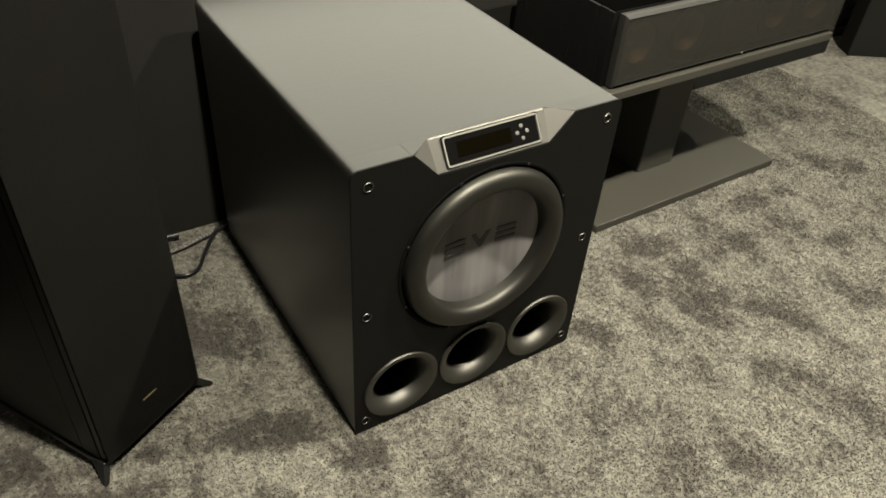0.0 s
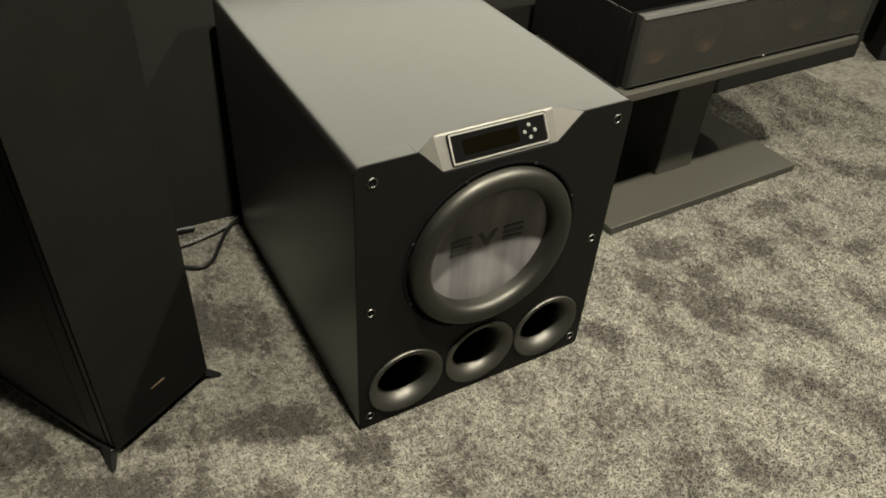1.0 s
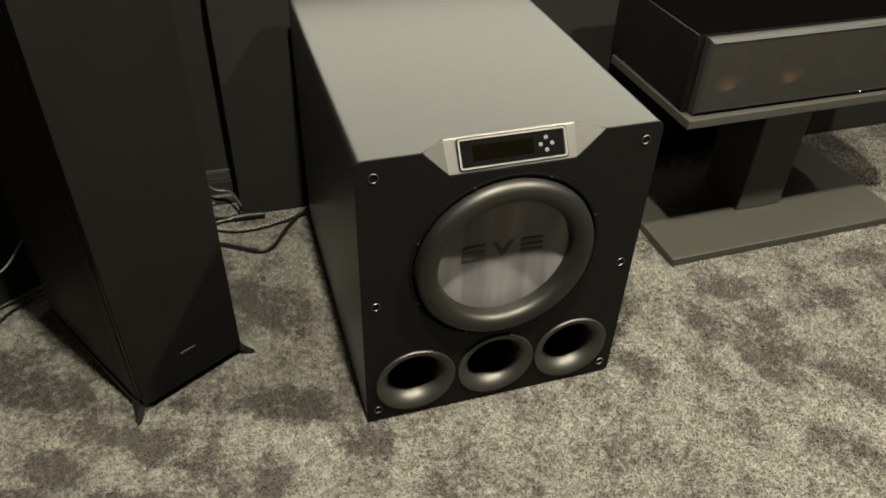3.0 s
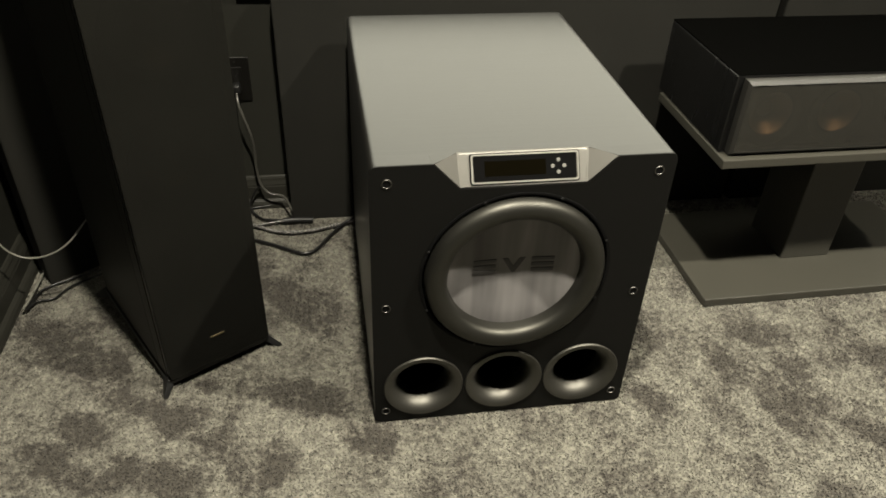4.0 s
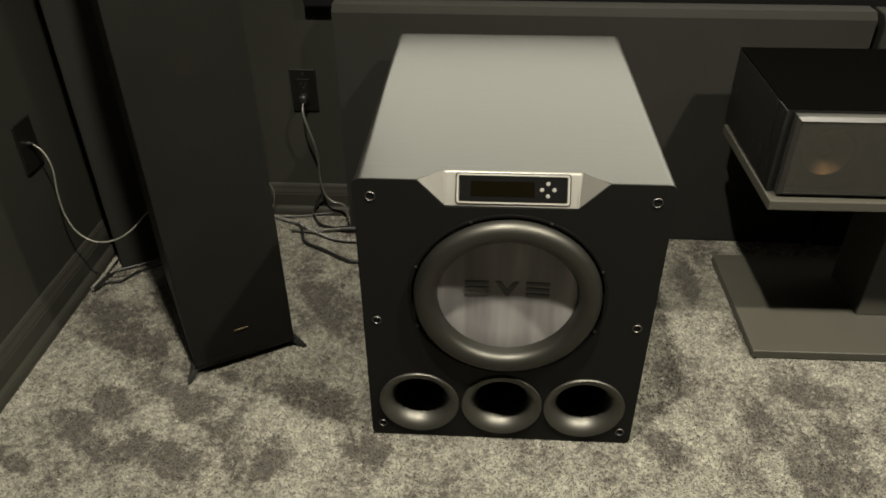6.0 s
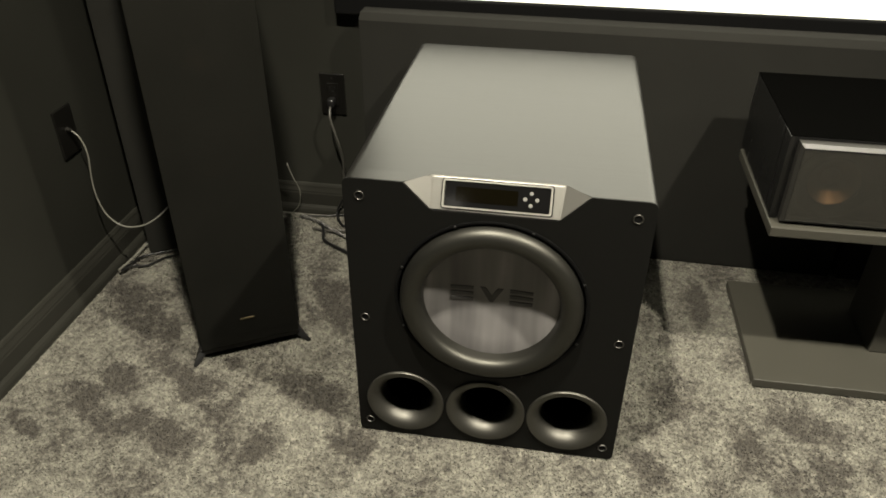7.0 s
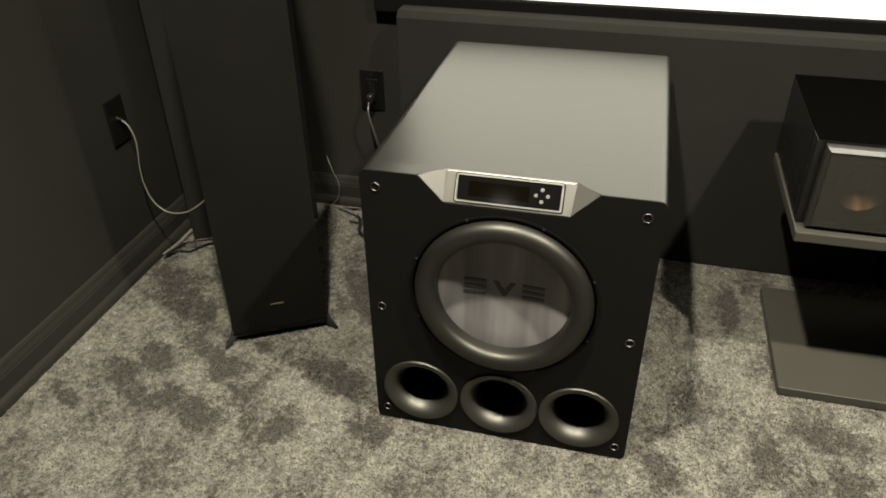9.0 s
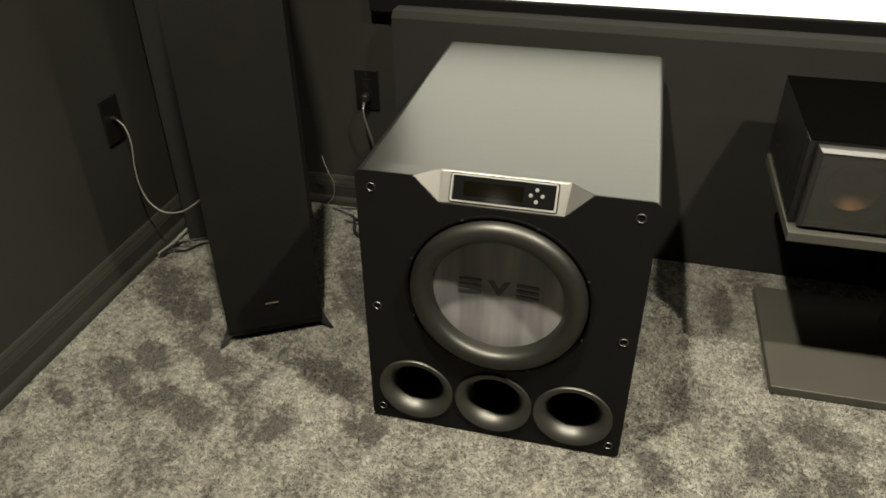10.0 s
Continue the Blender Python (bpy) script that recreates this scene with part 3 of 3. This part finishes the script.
def tower_speaker(m):
    t = thing("tower_speaker", m, "tall black floor-standing speaker with a cloth grille", "speaker")
    w, d, h, z0 = 0.1135, 0.37, 1.22, 0.026
    part("cabinet", box((-w, 0.0755, z0), (w, d + 0.034, h), 0.003), VINYL, t, "black woodgrain vinyl")
    woofers = (0.52, 0.745)
    part("front_baffle", plate(rounded([(-w, z0), (w, z0), (w, h), (-w, h)], [0.003] * 4), [disc_loop(0.082 * 0.76, 0, z, 40) for z in woofers], 0.034, 0.075), VINYL, t, "black front", smooth=40)
    part("grille", plate(rounded([(-w + 0.001, z0 + 0.006), (w - 0.001, z0 + 0.006), (w - 0.001, h - 0.004), (-w + 0.001, h - 0.004)], [0.006] * 4), [], 0.013, 0.018), GRILLE, t, "black cloth grille", smooth=40)
    part("grille_edge", plate(rounded([(-w + 0.001, z0 + 0.006), (w - 0.001, z0 + 0.006), (w - 0.001, h - 0.004), (-w + 0.001, h - 0.004)], [0.006] * 4),
                              [rounded([(-w + 0.012, z0 + 0.018), (w - 0.012, z0 + 0.018), (w - 0.012, h - 0.016), (-w + 0.012, h - 0.016)], [0.006] * 4)], 0.0185, 0.031), SOFTBLACK, t)
    for z in woofers:
        woofer(t, 0, 0.033, z, 0.082)
    part("badge", box((-0.016, 0.0112, 0.098), (0.016, 0.0135, 0.1025), 0.0008), BRONZE, t, "small bronze badge")
    base = part("base_plinth", box((-w - 0.004, 0.022, 0.012), (w + 0.004, d + 0.04, 0.0255), 0.002), SOFTBLACK, t, "black base plate")
    for sx in (-1, 1):
        for y, sy in ((0.030, -1), (d + 0.03, 1)):
            bm = bmesh.new()
            x = sx * (w - 0.002)
            tipx, tipy = sx * (w + 0.023), y + sy * 0.025
            up = [bm.verts.new(p) for p in ((x + sx * 0.001, y + sy * 0.002, 0.030), (x - sx * 0.012, y + sy * 0.003, 0.020), (x + sx * 0.003, y - sy * 0.03, 0.020),
                                           (tipx, tipy, 0.004), (tipx - sx * 0.008, tipy + sy * 0.0, -0.003), (tipx, tipy - sy * 0.009, -0.003), (tipx + sx * 0.001, tipy + sy * 0.001, -0.003),
                                           (x - sx * 0.02, y - sy * 0.02, 0.013))]
            bmesh.ops.convex_hull(bm, input=up)
            part("outrigger_foot", bm, SOFTBLACK, base, "cast black foot")
    return t


tower_speaker(pose(-0.569, 0.181, 0, 0, 0, 30.0))


# ---- centre loudspeaker and its stand ----
def speaker_stand():
    t = thing("speaker_stand", pose(0.9365, 0.271, 0, 0, 0, 0.5), "low grey metal speaker stand with a broad base plate", "speaker stand")
    part("base_plate", box((-0.3595, 0, -0.002), (0.3595, 0.384, 0.020), 0.0025), STAND, t)
    part("column", box((-0.078, 0.139, 0.0195), (0.060, 0.30, 0.392), 0.004), STAND, t)
    part("shelf", box((-0.4145, 0.006, 0.391), (0.4145, 0.36, 0.413), 0.0025), STAND, t)
    return t


def centre_speaker():
    t = thing("centre_speaker", pose(0.95, 0.30, 0.4135), "long black centre speaker with a charcoal cloth grille", "speaker")
    part("cabinet", box((-0.426, 0.0535, 0.0), (0.426, 0.35, 0.1775), 0.004), GLOSS, t, "gloss black cabinet")
    woofers = (-0.325, -0.164, 0.164, 0.325)
    part("front_baffle", plate(rounded([(-0.426, 0.0), (0.426, 0.0), (0.426, 0.1775), (-0.426, 0.1775)], [0.004] * 4), [disc_loop(0.066 * 0.76, x, 0.088, 40) for x in woofers], 0.012, 0.053), GLOSS, t, "gloss black front", smooth=40)
    part("top_panel", box((-0.4255, 0.0125, 0.1765), (0.4255, 0.3495, 0.1800), 0.0015), MATTLID, t, "matt black top")
    W, z0, z1 = 0.411, 0.004, 0.173
    def quad_frame():
        # a grille frame that leans in on all four sides
        bm = bmesh.new()
        o = [bm.verts.new(p) for p in ((-W, 0.010, z0), (W, 0.010, z0), (W, 0.010, z1), (-W, 0.010, z1))]
        f = [bm.verts.new(p) for p in ((-W, -0.008, z0), (W, -0.008, z0), (W, -0.008, z1), (-W, -0.008, z1))]
        s = 0.007
        i = [bm.verts.new(p) for p in ((-W + s, -0.014, z0 + s), (W - s, -0.014, z0 + s), (W - s, -0.014, z1 - s), (-W + s, -0.014, z1 - s))]
        k = [bm.verts.new((v.co.x, 0.006, v.co.z)) for v in i]
        for a, b in ((o, f), (f, i), (i, k), (k, o)):
            for n in range(4):
                bm.faces.new((a[n - 1], a[n], b[n], b[n - 1]))
        bmesh.ops.recalc_face_normals(bm, faces=bm.faces[:])
        return bm
    g = part("grille_frame", quad_frame(), GFRAME, t, "bevelled grey grille frame")
    part("grille_cloth", box((-W + 0.008, -0.0125, z0 + 0.008), (W - 0.008, -0.0105, z1 - 0.008)), CGRILLE, g, "charcoal cloth")
    for x in woofers:
        woofer(t, x, 0.0105, 0.088, 0.066)
    part("tweeter_horn", revolve([(0.055, -0.002), (0.05, 0.0), (0.02, 0.0008), (0.004, 0.001)], 32, (0, 0.0105, 0.09), True), SOFTBLACK, t, smooth=40)
    part("status_light", revolve([(0.0016, 0.0), (0.0012, -0.0012)], 10, (0.026, -0.0145, 0.0095), True), LED, t, "tiny white light")
    return t


LED = material("white_led", (0.8, 0.8, 0.8), 0.5)
nodes_of(LED)[2].inputs["Emission Color"].default_value = (1, 1, 0.95, 1)
nodes_of(LED)[2].inputs["Emission Strength"].default_value = 0.8
speaker_stand()
centre_speaker()


# ---- outlets ----
def outlet(m, label, coax=False):
    """A wall plate that faces local -y, its centre at the origin."""
    t = thing("wall_outlet", m, label, "outlet")
    part("cover_plate", box((-0.0355, -0.006, -0.060), (0.0355, -0.0002, 0.060), 0.0022, 3), PLATE, t)
    if coax:
        part("coax_jack", revolve([(0.0065, -0.005), (0.0065, -0.012), (0.0045, -0.012), (0.0045, -0.018)], 16, (0, 0, 0.004), True), CHROME, t, "metal coax jack")
        return t
    face = part("receptacle", box((-0.0168, -0.0085, -0.034), (0.0168, -0.0055, 0.034), 0.0015), PLATE, t)
    for z in (0.017, -0.017):
        for x in (-0.0063, 0.0063):
            part("slot", box((x - 0.0011, -0.0092, z - 0.001), (x + 0.0011, -0.0084, z + 0.007)), SLOT, face)
        part("slot", revolve([(0.0026, -0.0084), (0.0024, -0.0092)], 12, (0, 0, z - 0.007), True), SLOT, face)
    for z in (0.048, -0.048):
        part("plate_screw", revolve([(0.003, -0.0058), (0.0026, -0.0070)], 12, (0, 0, z), True), CHROME, t)
    return t


outlet(pose(-0.544, Y1, 0.383), "dark brown wall outlet with a grey plug in it")
outlet(pose(X0, 0.437, 0.416, 0, 0, 90), "dark wall plate with a white cable plugged in", True)


def cable(name, pts, r, mat, label, sides=10):
    return tagged(part(name, tube(pts, r, sides), mat, smooth=60), label, "cable")


# power cord from the back outlet down to the floor
plug = thing("power_cord", pose(0, 0, 0), "grey power cord plugged into the wall outlet", "power cord")
part("plug", joined(box((-0.554, 0.822, 0.354), (-0.534, 0.8512, 0.379), 0.006, 3)), CORD, plug, "moulded dark plug", smooth=40)
part("cord", tube([(-0.544, 0.822, 0.358), (-0.541, 0.803, 0.335), (-0.530, 0.80, 0.29), (-0.520, 0.807, 0.24), (-0.517, 0.815, 0.19), (-0.519, 0.82, 0.14), (-0.512, 0.818, 0.085),
                   (-0.490, 0.81, 0.060), (-0.452, 0.80, 0.052), (-0.43, 0.74, 0.045)], 0.0034), SILVERCORD, plug, smooth=60)
part("drop_cord", tube([(-0.512, 0.818, 0.085), (-0.535, 0.825, 0.05), (-0.549, 0.815, 0.012), (-0.519, 0.768, 0.006), (-0.480, 0.752, 0.007), (-0.455, 0.748, 0.008)], 0.0036), CORD, plug, "black lower run of cord", smooth=60)
inlet = thing("cord_connector", pose(0, 0, 0), "black cord connector with a grey lead on the carpet", "cable")
part("connector_body", tube([(-0.456, 0.742, 0.009), (-0.42, 0.743, 0.010), (-0.374, 0.738, 0.010)], 0.0085, 12, 4), SOFTBLACK, inlet, smooth=40)
part("lead", tube([(-0.60, 0.735, 0.006), (-0.545, 0.728, 0.006), (-0.521, 0.731, 0.007), (-0.490, 0.738, 0.008), (-0.455, 0.742, 0.009)], 0.0036), SILVERCORD, inlet, "grey lead", smooth=60)
cable("braided_cable", [(-0.66, 0.80, 0.006), (-0.60, 0.775, 0.007), (-0.560, 0.748, 0.008), (-0.519, 0.720, 0.008), (-0.464, 0.692, 0.008), (-0.406, 0.686, 0.008), (-0.332, 0.701, 0.009), (-0.27, 0.722, 0.010), (-0.20, 0.728, 0.03)], 0.0046, BRAID, "black and white braided cable on the carpet", 12)
cable("black_cable", [(-0.63, 0.79, 0.006), (-0.585, 0.765, 0.007), (-0.564, 0.722, 0.007), (-0.545, 0.675, 0.006), (-0.481, 0.636, 0.006), (-0.425, 0.600, 0.006), (-0.396, 0.588, 0.006), (-0.366, 0.604, 0.006), (-0.330, 0.661, 0.008), (-0.285, 0.715, 0.012), (-0.22, 0.732, 0.04)], 0.0044, CORD, "thick black cable looping over the carpet")
cable("thin_black_wire", [(-0.66, 0.80, 0.004), (-0.591, 0.812, 0.004), (-0.527, 0.828, 0.004), (-0.47, 0.835, 0.004), (-0.44, 0.836, 0.004)], 0.0026, CORD, "thin black wire along the baseboard")
cable("pale_wire", [(-0.690, 0.815, 0.175), (-0.681, 0.806, 0.159), (-0.668, 0.80, 0.130), (-0.660, 0.815, 0.085), (-0.670, 0.825, 0.03), (-0.69, 0.82, 0.004)], 0.0012, COAX, "thin pale wire behind the tower speaker")
cable("coax_cable", [(-1.078, 0.437, 0.420), (-1.056, 0.434, 0.402), (-1.046, 0.432, 0.360), (-1.054, 0.431, 0.290), (-1.054, 0.431, 0.235), (-1.038, 0.431, 0.184), (-1.000, 0.431, 0.157), (-0.95, 0.433, 0.162), (-0.905, 0.440, 0.188), (-0.875, 0.475, 0.215), (-0.845, 0.51, 0.235)], 0.0021, COAX, "off-white coax cable hanging from the wall plate")
cable("grey_wire", [(-1.038, 0.66, 0.007), (-1.040, 0.614, 0.009), (-1.041, 0.531, 0.011), (-1.043, 0.47, 0.013), (-1.045, 0.422, 0.018)], 0.0030, COAX, "grey wire lying along the baseboard")
cable("black_speaker_wire", [(-1.042, 0.432, 0.012), (-1.038, 0.470, 0.007), (-1.025, 0.511, 0.005), (-0.984, 0.538, 0.005), (-0.93, 0.562, 0.006), (-0.86, 0.57, 0.02)], 0.0028, CORD, "thin black wire looping out to the speaker")
cable("black_speaker_wire", [(-1.042, 0.428, 0.010), (-1.028, 0.462, 0.006), (-0.993, 0.474, 0.004), (-0.965, 0.515, 0.004), (-0.92, 0.545, 0.005), (-0.86, 0.56, 0.02)], 0.0028, CORD, "thin black wire looping out to the speaker")


pile(-1.06, 1.9, -0.75, 0.82, 0.0040)
